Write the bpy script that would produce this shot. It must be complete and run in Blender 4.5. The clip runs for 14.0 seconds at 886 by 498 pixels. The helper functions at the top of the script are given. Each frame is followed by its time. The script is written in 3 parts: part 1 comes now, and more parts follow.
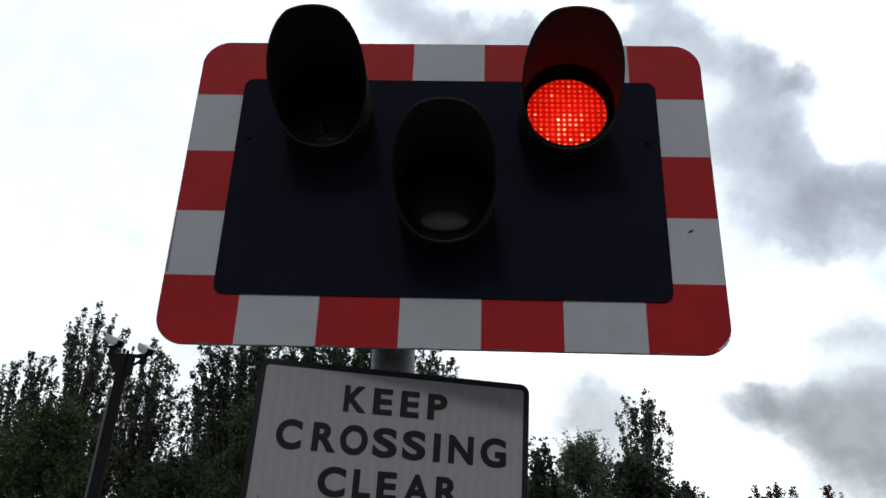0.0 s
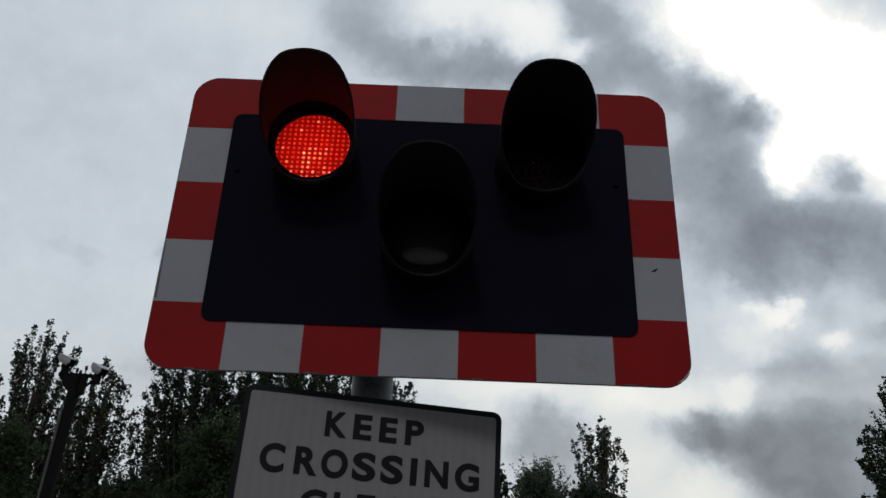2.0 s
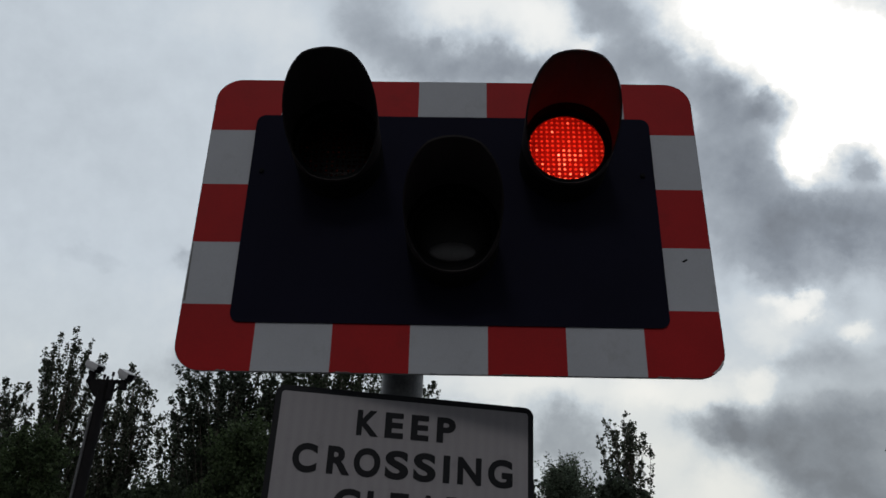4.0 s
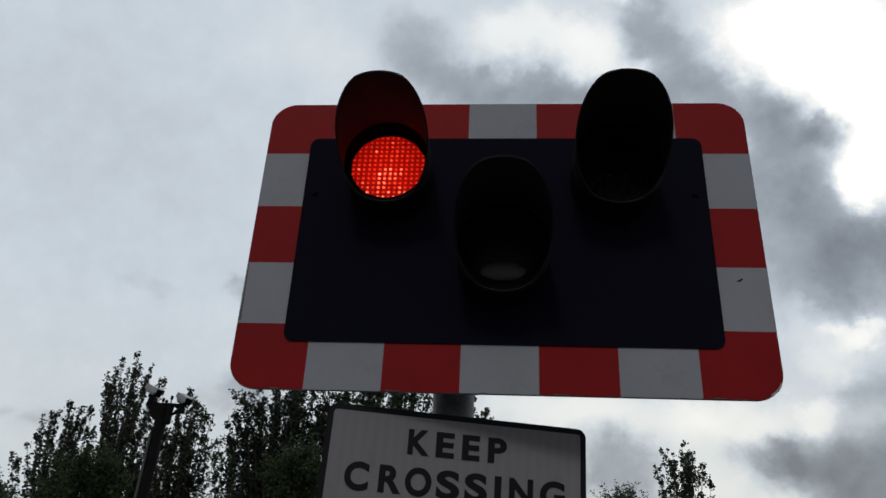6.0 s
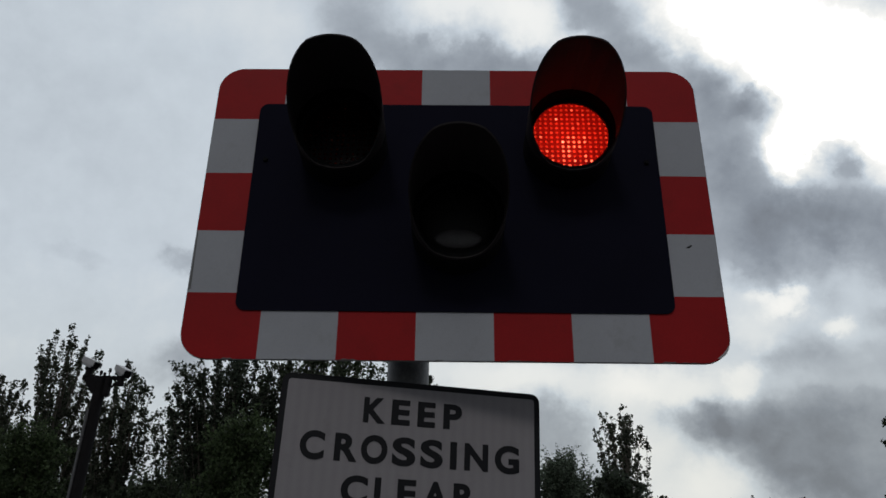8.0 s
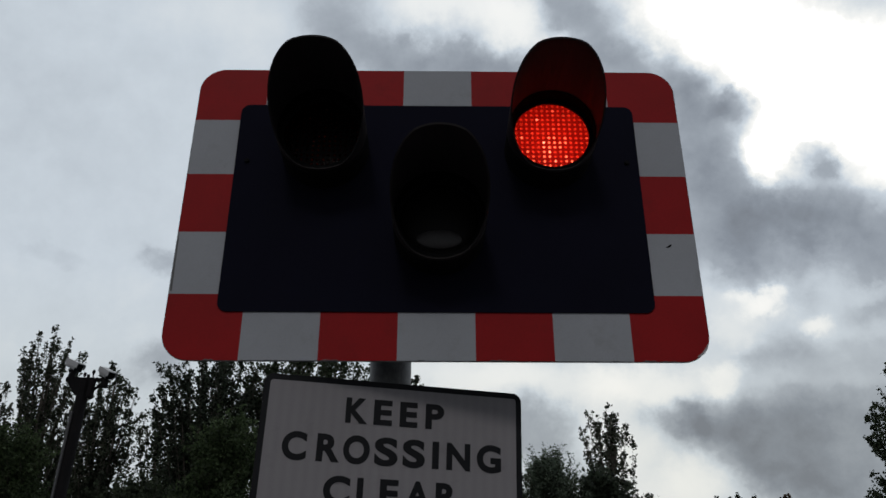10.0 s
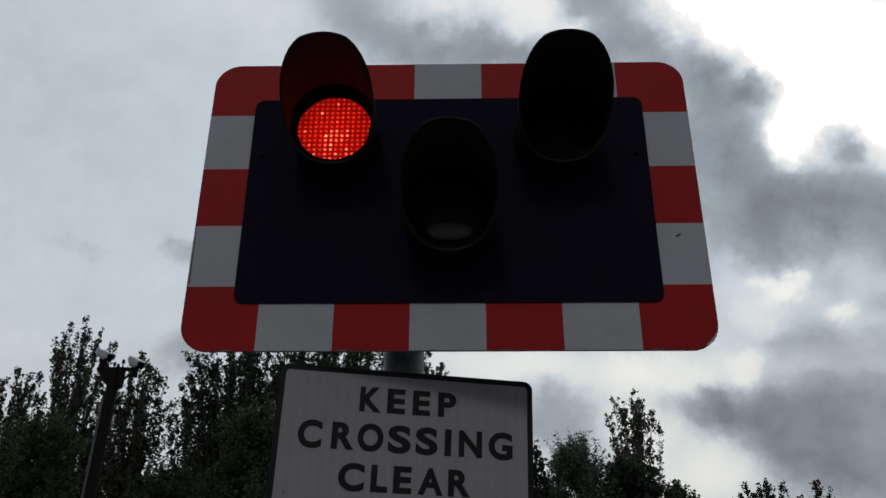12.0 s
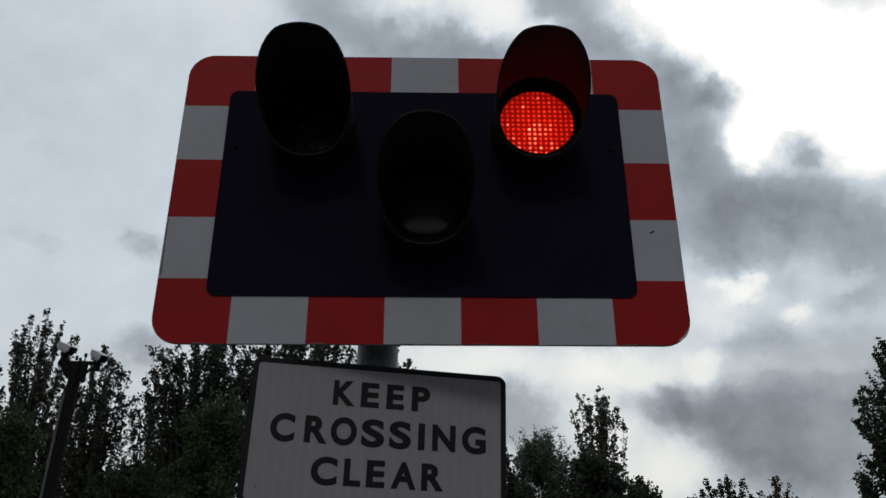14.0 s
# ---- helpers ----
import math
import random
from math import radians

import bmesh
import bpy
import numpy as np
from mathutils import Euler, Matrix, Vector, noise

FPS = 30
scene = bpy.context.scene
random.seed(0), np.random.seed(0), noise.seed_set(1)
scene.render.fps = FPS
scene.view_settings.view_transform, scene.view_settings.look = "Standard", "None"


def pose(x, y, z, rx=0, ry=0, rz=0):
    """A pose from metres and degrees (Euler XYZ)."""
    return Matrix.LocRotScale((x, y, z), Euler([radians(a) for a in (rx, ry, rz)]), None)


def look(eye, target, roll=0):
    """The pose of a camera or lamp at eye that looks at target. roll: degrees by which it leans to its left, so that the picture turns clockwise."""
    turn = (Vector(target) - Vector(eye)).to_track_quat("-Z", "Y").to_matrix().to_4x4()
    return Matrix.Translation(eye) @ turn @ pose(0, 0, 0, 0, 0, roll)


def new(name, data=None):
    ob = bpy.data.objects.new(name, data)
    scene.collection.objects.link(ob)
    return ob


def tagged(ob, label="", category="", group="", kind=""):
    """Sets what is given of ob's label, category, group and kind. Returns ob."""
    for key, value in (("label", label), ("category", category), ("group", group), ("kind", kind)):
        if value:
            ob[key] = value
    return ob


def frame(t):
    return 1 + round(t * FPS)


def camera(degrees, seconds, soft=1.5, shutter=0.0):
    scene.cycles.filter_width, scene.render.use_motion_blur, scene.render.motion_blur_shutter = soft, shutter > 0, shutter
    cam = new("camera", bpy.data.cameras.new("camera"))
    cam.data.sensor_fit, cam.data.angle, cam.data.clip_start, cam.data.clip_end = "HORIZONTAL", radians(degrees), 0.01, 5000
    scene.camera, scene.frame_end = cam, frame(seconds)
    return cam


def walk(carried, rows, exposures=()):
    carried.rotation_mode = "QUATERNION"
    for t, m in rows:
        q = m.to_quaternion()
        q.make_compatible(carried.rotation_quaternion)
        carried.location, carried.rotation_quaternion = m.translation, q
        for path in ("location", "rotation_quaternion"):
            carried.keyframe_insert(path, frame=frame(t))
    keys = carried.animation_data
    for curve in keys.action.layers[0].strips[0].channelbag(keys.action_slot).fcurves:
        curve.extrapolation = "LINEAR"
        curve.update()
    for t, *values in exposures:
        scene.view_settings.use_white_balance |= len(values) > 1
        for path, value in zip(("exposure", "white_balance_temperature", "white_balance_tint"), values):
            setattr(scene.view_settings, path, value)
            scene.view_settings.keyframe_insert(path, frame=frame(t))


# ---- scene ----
cam = camera(57.8, 14.0, soft=1.6)
PATH = [
    (0, (0.072, -1.704, 1.638), (-0.004, 0.124, 2.447), 2.0),
    (0.5, (0.023, -1.773, 1.627), (0.02, 0.052, 2.447), -0.1),
    (1, (0.03, -1.779, 1.622), (0.082, 0.047, 2.435), 0.0),
    (1.5, (0.028, -1.794, 1.618), (0.106, 0.012, 2.475), 1.3),
    (2, (0.026, -1.805, 1.616), (0.048, -0.003, 2.482), 2.0),
    (2.5, (0.016, -1.809, 1.614), (0.026, -0.013, 2.494), 2.2),
    (3, (0.003, -1.803, 1.62), (0.009, 0.002, 2.481), 1.9),
    (5.5, (0.018, -1.788, 1.601), (-0.091, 0.004, 2.482), 1.8),
    (6, (0.014, -1.794, 1.597), (-0.144, -0.023, 2.513), 2.9),
    (6.5, (0.003, -1.794, 1.59), (-0.228, -0.038, 2.519), 3.4),
    (7, (-0.017, -1.794, 1.592), (-0.191, -0.029, 2.517), 2.6),
    (7.5, (-0.018, -1.792, 1.597), (-0.065, 0.017, 2.449), 1.4),
    (8, (-0.015, -1.785, 1.597), (-0.03, 0.025, 2.448), 0.7),
    (10.5, (0.005, -1.799, 1.595), (0.03, 0.011, 2.445), -0.1),
    (11, (0.021, -1.812, 1.593), (0.043, -0.012, 2.463), -0.4),
    (11.5, (0.022, -1.821, 1.596), (0.014, -0.015, 2.456), 0.8),
    (12, (0.029, -1.825, 1.591), (-0.012, -0.002, 2.413), 0.2),
    (12.5, (0.019, -1.825, 1.59), (-0.002, -0.015, 2.442), 0.4),
    (13, (0.023, -1.828, 1.593), (0.022, -0.004, 2.412), -0.4),
    (13.5, (0.02, -1.814, 1.593), (0.071, 0.033, 2.358), -0.7),
    (14, (0.011, -1.82, 1.587), (0.049, 0.007, 2.401), -0.1),
]
EXPOSURES = [(0, 0.92), (0.25, 0.75), (0.5, 0.55), (1.0, 0.38), (1.5, 0.10), (3.0, 0.04), (5.5, 0.08), (6.5, 0.12), (7.2, 0.10), (8.0, 0.04), (10.4, 0.08), (11.0, -0.02), (13.5, 0.0), (14.0, 0.08)]
walk(cam, [(t, look(eye, target, roll)) for t, eye, target, roll in PATH], EXPOSURES)

# ---- light: overcast sky, brightest ahead; a veiled sun behind the camera shades the sign and the lamps ----
SUN_AZ, SUN_EL = 190.0, 41.0  # degrees clockwise from +y, above the horizon


def link(nt, a, b):
    nt.links.new(a, b)


def node(nt, kind, **sets):
    n = nt.nodes.new(kind)
    for key, value in sets.items():
        if key == "op":
            n.operation = value
        elif key == "blend":
            n.blend_type = value
        else:
            n.inputs[key.replace("_", " ")].default_value = value
    return n


def calc(nt, op, a, b=None, c=None, clamp=False):
    n = nt.nodes.new("ShaderNodeMath")
    n.operation, n.use_clamp = op, clamp
    for k, v in enumerate((a, b, c)):
        if v is None:
            continue
        if isinstance(v, (int, float)):
            n.inputs[k].default_value = v
        else:
            nt.links.new(v, n.inputs[k])
    return n.outputs[0]


def ramp(nt, fac, stops):
    n = nt.nodes.new("ShaderNodeValToRGB")
    while len(n.color_ramp.elements) < len(stops):
        n.color_ramp.elements.new(0.5)
    for e, (p, c) in zip(n.color_ramp.elements, stops):
        e.position, e.color = p, (*c, 1)
    nt.links.new(fac, n.inputs[0])
    return n.outputs[0]


world = bpy.data.worlds.new("overcast_sky")
scene.world = world
world.use_nodes = True
wn = world.node_tree
wn.nodes.clear()
sky = wn.nodes.new("ShaderNodeTexSky")
sky.sky_type, sky.sun_disc = "NISHITA", False
sky.sun_elevation, sky.sun_rotation = radians(SUN_EL), radians(SUN_AZ)
sky_bg = node(wn, "ShaderNodeBackground", Strength=0.06)
link(wn, sky.outputs[0], sky_bg.inputs[0])
w_geo = wn.nodes.new("ShaderNodeTexCoord")
w_noise = node(wn, "ShaderNodeTexNoise", Scale=2.5, Detail=6.0, Roughness=0.6)
link(wn, w_geo.outputs["Generated"], w_noise.inputs["Vector"])
w_dot = wn.nodes.new("ShaderNodeVectorMath")
w_dot.operation = "DOT_PRODUCT"
w_dot.inputs[1].default_value = (0.285, 0.64, 0.7)
link(wn, w_geo.outputs["Generated"], w_dot.inputs[0])
w_glow = calc(wn, "MULTIPLY_ADD", w_dot.outputs["Value"], 0.5, 0.5)
w_level = calc(wn, "POWER", w_glow, 2.0)
w_level = calc(wn, "MULTIPLY_ADD", w_level, 0.47, 0.065)
w_cloud = calc(wn, "MULTIPLY", w_level, calc(wn, "MULTIPLY_ADD", w_noise.outputs[0], 0.9, 0.55))
cloud_bg = node(wn, "ShaderNodeBackground", Color=(0.90, 0.95, 1.0, 1))
link(wn, w_cloud, cloud_bg.inputs[1])
w_mix = node(wn, "ShaderNodeMixShader", Fac=0.88)
link(wn, sky_bg.outputs[0], w_mix.inputs[1])
link(wn, cloud_bg.outputs[0], w_mix.inputs[2])
w_out = wn.nodes.new("ShaderNodeOutputWorld")
link(wn, w_mix.outputs[0], w_out.inputs[0])

sun = new("sun", bpy.data.lights.new("sun", "SUN"))
sun.data.energy, sun.data.angle, sun.data.color = 0.29, radians(11), (1.0, 0.97, 0.94)
sun_way = Vector((math.sin(radians(SUN_AZ)) * math.cos(radians(SUN_EL)), math.cos(radians(SUN_AZ)) * math.cos(radians(SUN_EL)), math.sin(radians(SUN_EL))))
sun.matrix_world = look(sun_way * 60, (0, 0, 0))


# ---- materials ----
def material(name, colour, rough=0.6, metal=0.0, vary=0.25, scale=8.0, fine=120.0, bump=0.15, coat=0.0, spec=0.5, sheer=0.0, dirt=None, island=False):
    """Principled surface with coarse and fine variation, relief and optional stains; sheer: share of translucent light."""
    m = bpy.data.materials.new(name)
    m.use_nodes = True
    nt = m.node_tree
    p = nt.nodes["Principled BSDF"]
    out = nt.nodes["Material Output"]
    tc = nt.nodes.new("ShaderNodeTexCoord")
    coarse = node(nt, "ShaderNodeTexNoise", Scale=scale, Detail=4.0, Roughness=0.6)
    grain = node(nt, "ShaderNodeTexNoise", Scale=fine, Detail=3.0, Roughness=0.6)
    for n in (coarse, grain):
        link(nt, tc.outputs["Object"], n.inputs["Vector"])
    both = calc(nt, "MULTIPLY_ADD", grain.outputs[0], 0.4, calc(nt, "MULTIPLY", coarse.outputs[0], 0.6))
    if island:
        g = nt.nodes.new("ShaderNodeNewGeometry")
        both = calc(nt, "MULTIPLY_ADD", g.outputs["Random Per Island"], 0.7, calc(nt, "MULTIPLY", both, 0.3))
    dark = [c * (1 - vary) for c in colour]
    light = [min(1.0, c * (1 + vary)) for c in colour]
    col = ramp(nt, both, [(0.3, dark), (0.7, light)])
    if dirt:
        stain = node(nt, "ShaderNodeTexNoise", Scale=scale * 2.3, Detail=8.0, Roughness=0.7)
        link(nt, tc.outputs["Object"], stain.inputs["Vector"])
        mask = ramp(nt, stain.outputs[0], [(0.56, (0, 0, 0)), (0.75, (0.55, 0.55, 0.55))])
        mix = nt.nodes.new("ShaderNodeMixRGB")
        mix.inputs[2].default_value = (*dirt, 1)
        link(nt, mask, mix.inputs[0])
        link(nt, col, mix.inputs[1])
        col = mix.outputs[0]
    link(nt, col, p.inputs["Base Color"])
    p.inputs["Metallic"].default_value = metal
    p.inputs["Specular IOR Level"].default_value = spec
    p.inputs["Coat Weight"].default_value = coat
    link(nt, calc(nt, "MULTIPLY_ADD", both, 0.25, rough - 0.12, clamp=True), p.inputs["Roughness"])
    b = node(nt, "ShaderNodeBump", Strength=bump, Distance=0.002)
    link(nt, both, b.inputs["Height"])
    link(nt, b.outputs[0], p.inputs["Normal"])
    if sheer:
        tr = nt.nodes.new("ShaderNodeBsdfTranslucent")
        link(nt, col, tr.inputs[0])
        mx = node(nt, "ShaderNodeMixShader", Fac=sheer)
        link(nt, p.outputs[0], mx.inputs[1])
        link(nt, tr.outputs[0], mx.inputs[2])
        link(nt, mx.outputs[0], out.inputs[0])
    return m


def glowing(name, colour, strength, spread):
    """A light-giving surface whose pieces differ in brightness."""
    m = bpy.data.materials.new(name)
    m.use_nodes = True
    nt = m.node_tree
    nt.nodes.clear()
    e = node(nt, "ShaderNodeEmission", Color=(*colour, 1))
    g = nt.nodes.new("ShaderNodeNewGeometry")
    lift = calc(nt, "POWER", g.outputs["Random Per Island"], 5.0)
    link(nt, calc(nt, "MULTIPLY_ADD", lift, spread, strength), e.inputs[1])
    o = nt.nodes.new("ShaderNodeOutputMaterial")
    link(nt, e.outputs[0], o.inputs[0])
    return m


def lens_glass(name, colour, bright):
    """Tinted moulded glass that passes light on softly; its pieces differ."""
    m = bpy.data.materials.new(name)
    m.use_nodes = True
    nt = m.node_tree
    nt.nodes.clear()
    g = nt.nodes.new("ShaderNodeNewGeometry")
    lift = calc(nt, "POWER", g.outputs["Random Per Island"], 10.0)
    col = ramp(nt, lift, [(0.0, colour), (1.0, bright)])
    t = nt.nodes.new("ShaderNodeBsdfTranslucent")
    link(nt, col, t.inputs[0])
    s = node(nt, "ShaderNodeBsdfGlossy", Roughness=0.35, Color=(0.25, 0.22, 0.22, 1))
    mx = node(nt, "ShaderNodeMixShader", Fac=0.04)
    link(nt, t.outputs[0], mx.inputs[1])
    link(nt, s.outputs[0], mx.inputs[2])
    o = nt.nodes.new("ShaderNodeOutputMaterial")
    link(nt, mx.outputs[0], o.inputs[0])
    return m


M_WHITE = material("white_sheeting", (0.47, 0.485, 0.525), 0.6, vary=0.10, scale=5, fine=300, bump=0.05, spec=0.25, dirt=(0.34, 0.34, 0.35))
M_RED = material("red_sheeting", (0.40, 0.012, 0.015), 0.6, vary=0.20, scale=5, fine=300, bump=0.05, spec=0.2, dirt=(0.24, 0.012, 0.014))
M_PANEL = material("black_panel", (0.0102, 0.0102, 0.0210), 0.75, vary=0.2, scale=4, fine=200, bump=0.1, spec=0.05)
M_EDGE = material("worn_plate_edge", (0.16, 0.16, 0.16), 0.6, vary=0.5, scale=30, fine=200)
M_BLACK = material("matt_black_plastic", (0.008, 0.008, 0.009), 0.8, vary=0.2, scale=10, spec=0.12)
M_HOOD = material("satin_black_plastic", (0.032, 0.027, 0.028), 0.6, vary=0.2, scale=10, spec=0.18)
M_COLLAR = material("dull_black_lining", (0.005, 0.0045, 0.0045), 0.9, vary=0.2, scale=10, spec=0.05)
# paler than the lens: a reflection put into the colour
M_LENS_GLEAM = material("painted_lens_gleam", (0.075, 0.070, 0.070), 0.4, vary=0.2, spec=0.4, scale=40)
M_SHUTTER = material("dark_lamp_glass", (0.010, 0.007, 0.007), 0.4, vary=0.2, spec=0.2)
M_AMBER = material("unlit_lamp_glass", (0.010, 0.009, 0.009), 0.45, vary=0.2, spec=0.15, scale=30)
M_STEEL = material("galvanised_steel", (0.13, 0.133, 0.138), 0.5, 0.5, vary=0.5, scale=18, fine=150, bump=0.2, dirt=(0.24, 0.23, 0.22))
M_SIGN = material("white_sign_film", (0.36, 0.34, 0.355), 0.6, spec=0.2, vary=0.06, scale=6, fine=400, bump=0.04, dirt=(0.27, 0.255, 0.26))
M_SIGN_NODES = M_SIGN.node_tree
ribs = node(M_SIGN_NODES, "ShaderNodeTexWave", Scale=13.0, Distortion=1.2, Detail=2.0)
ribs.inputs["Detail Scale"].default_value = 0.4
ribs_at = M_SIGN_NODES.nodes.new("ShaderNodeTexCoord")
link(M_SIGN_NODES, ribs_at.outputs["Object"], ribs.inputs["Vector"])
rib_tone = ramp(M_SIGN_NODES, ribs.outputs[0], [(0.0, (0.965, 0.965, 0.965)), (1.0, (1.02, 1.02, 1.02))])
rib_mix = node(M_SIGN_NODES, "ShaderNodeMixRGB", Fac=1.0, blend="MULTIPLY")
sign_skin = M_SIGN_NODES.nodes["Principled BSDF"].inputs["Base Color"]
link(M_SIGN_NODES, sign_skin.links[0].from_socket, rib_mix.inputs[1])
link(M_SIGN_NODES, rib_tone, rib_mix.inputs[2])
link(M_SIGN_NODES, rib_mix.outputs[0], sign_skin)
M_LETTER = material("black_sign_film", (0.007, 0.007, 0.010), 0.55, vary=0.2, spec=0.3)
M_SOURCE = glowing("lamp_light", (1.0, 0.42, 0.30), 7.5, 0.0)
# extra glow, added only to make a hot spot on the lens
M_HOT_SPOT = glowing("hot_spot_glow", (1.0, 0.45, 0.33), 30.0, 0.0)
M_LENS = lens_glass("red_lens", (0.060, 0.0012, 0.0006), (0.075, 0.0016, 0.0008))
M_DOT = lens_glass("red_lens_dot", (0.22, 0.016, 0.008), (0.40, 0.07, 0.04))
# same glass in a paler tint, so the glints are put into the colour
M_DOT_GLINT = lens_glass("red_lens_dot_painted_glint", (0.55, 0.13, 0.08), (0.95, 0.42, 0.30))
M_CAMPOLE = material("dark_painted_steel", (0.014, 0.013, 0.014), 0.8, vary=0.25, scale=6, fine=80, spec=0.12)
M_CAMWHITE = material("white_painted_metal", (0.55, 0.55, 0.56), 0.5, vary=0.08, scale=12, dirt=(0.5, 0.5, 0.47))
M_BARK = material("bark", (0.11, 0.095, 0.08), 0.9, vary=0.45, scale=6, fine=40, bump=0.6)
M_GROUND = material("worn_asphalt", (0.050, 0.050, 0.053), 0.95, vary=0.4, scale=0.4, fine=60, bump=0.6, dirt=(0.06, 0.058, 0.05))


def foliage(name, colour, sheer=0.42):
    return material(name, colour, 0.6, vary=0.55, scale=0.5, fine=3.0, bump=0.0, spec=0.25, sheer=sheer, island=True)


M_POPLAR = foliage("poplar_leaves", (0.062, 0.074, 0.050))
M_GREEN = foliage("green_leaves", (0.048, 0.062, 0.042))
M_DARK = foliage("dark_leaves", (0.056, 0.073, 0.043))
M_LIGHT = foliage("light_green_leaves", (0.070, 0.100, 0.046))
M_WILLOW = foliage("grey_green_leaves", (0.11, 0.14, 0.10))
M_BROWN = foliage("turning_leaves", (0.105, 0.076, 0.052))


# ---- mesh helpers ----
def part(name, bm, mat, parent=None, label="", smooth=False):
    me = bpy.data.meshes.new(name)
    bmesh.ops.recalc_face_normals(bm, faces=bm.faces)
    bm.to_mesh(me)
    bm.free()
    me.materials.append(mat)
    if smooth:
        me.polygons.foreach_set("use_smooth", [True] * len(me.polygons))
    ob = new(name, me)
    ob.parent = parent
    if label:
        tagged(ob, label)
    return ob


def rounded(x0, z0, x1, z1, r, n=10):
    pts = []
    for cx, cz, a in ((x1 - r, z1 - r, 0), (x0 + r, z1 - r, 90), (x0 + r, z0 + r, 180), (x1 - r, z0 + r, 270)):
        for k in range(n + 1):
            b = radians(a + 90 * k / n)
            pts.append((cx + r * math.cos(b), cz + r * math.sin(b)))
    return pts


def circle(cx, cz, r, n=48):
    return [(cx + r * math.cos(2 * math.pi * k / n), cz + r * math.sin(2 * math.pi * k / n)) for k in range(n)]


def plate(outline, y0, y1, holes=(), bevel=0.0):
    """A flat plate in the x-z plane from y0 (front) to y1 (back), with holes through it."""
    bm = bmesh.new()
    for loop in (outline, *holes):
        vs = [bm.verts.new((x, y0, z)) for x, z in loop]
        for k in range(len(vs)):
            bm.edges.new((vs[k - 1], vs[k]))
    bmesh.ops.triangle_fill(bm, use_beauty=True, use_dissolve=False, edges=bm.edges[:])
    rim = [e for e in bm.edges if e.is_boundary]
    got = bmesh.ops.extrude_face_region(bm, geom=bm.faces[:])
    bmesh.ops.translate(bm, verts=[v for v in got["geom"] if isinstance(v, bmesh.types.BMVert)], vec=(0, y1 - y0, 0))
    if bevel:
        bmesh.ops.bevel(bm, geom=[e for e in rim if e.is_valid], offset=bevel, segments=1, affect="EDGES")
    return bm


def drill(ob, drills):
    """Cut round holes (x, z, radius) through a plate along y."""
    bm = bmesh.new()
    for x, z, r in drills:
        bmesh.ops.create_cone(bm, cap_ends=True, segments=48, radius1=r, radius2=r, depth=0.4, matrix=Matrix.Translation((x, 0, z)) @ pose(0, 0, 0, 90))
    me = bpy.data.meshes.new("drill")
    bm.to_mesh(me)
    bm.free()
    tool = new("drill", me)
    cut = ob.modifiers.new("cut", "BOOLEAN")
    cut.object, cut.operation, cut.solver = tool, "DIFFERENCE", "EXACT"
    bpy.context.view_layer.update()
    done = bpy.data.meshes.new_from_object(ob.evaluated_get(bpy.context.evaluated_depsgraph_get()))
    ob.modifiers.clear()
    ob.data = done
    bpy.data.objects.remove(tool)
    return ob


def box(sx, sy, sz, at=(0, 0, 0), bevel=0.0, turn=None):
    bm = bmesh.new()
    bmesh.ops.create_cube(bm, size=1)
    bmesh.ops.scale(bm, verts=bm.verts, vec=(sx, sy, sz))
    if bevel:
        bmesh.ops.bevel(bm, geom=bm.edges[:], offset=bevel, segments=2, affect="EDGES")
    if turn:
        bmesh.ops.transform(bm, matrix=turn, verts=bm.verts)
    bmesh.ops.translate(bm, verts=bm.verts, vec=at)
    return bm


def tube(a, b, r0, r1, n=16):
    bm = bmesh.new()
    a, b = Vector(a), Vector(b)
    bmesh.ops.create_cone(bm, cap_ends=True, segments=n, radius1=r0, radius2=r1, depth=(b - a).length)
    m = Matrix.Translation((a + b) / 2) @ (b - a).to_track_quat("Z", "Y").to_matrix().to_4x4()
    bmesh.ops.transform(bm, matrix=m, verts=bm.verts)
    return bm


def join(*bms):
    out = bms[0]
    for b in bms[1:]:
        me = bpy.data.meshes.new("join")
        b.to_mesh(me)
        b.free()
        out.from_mesh(me)
        bpy.data.meshes.remove(me)
    return out


# ---- ground ----
bm = bmesh.new()
bmesh.ops.create_grid(bm, x_segments=40, y_segments=40, size=2500)
ground = tagged(part("ground", bm, M_GROUND), "worn grey asphalt ground under the signal", "ground", kind="structure")


# ---- cloud bank ahead: a shell of sky that drifts ----
TOP_BANK = [  # azimuth, elevation, half width, half height, weight: the bank overhead
    (-9.3, 41.1, 2.8, 1.7, 0.22), (-5.0, 38.7, 4.3, 1.6, 0.28), (1.6, 37.9, 4.0, 1.2, 0.28), (-2.0, 39.3, 2.5, 1.0, 0.08),
    (9.5, 37.3, 5.9, 1.6, 0.28),
]
TOWER = [  # the high dark cloud and its ragged rim
    (11.8, 41.8, 2.6, 1.5, 0.3), (15.4, 39.4, 3.0, 1.9, 0.36), (18.6, 36.3, 3.3, 2.2, 0.36), (21.8, 33.8, 3.2, 1.7, 0.38),
    (24.3, 32.4, 1.8, 1.0, 0.36), (20.1, 30.1, 3.1, 2.3, 0.36), (21.3, 25.1, 3.4, 3.5, 0.34), (25.1, 23.7, 3.1, 2.6, 0.34),
    (28.2, 28.5, 0.8, 1.0, 0.32), (29.7, 27.4, 0.9, 1.0, 0.3), (29.0, 24.2, 2.8, 1.6, 0.3), (32.1, 22.0, 2.7, 1.8, 0.32), (31.8, 19.2, 2.3, 1.4, 0.2),
]
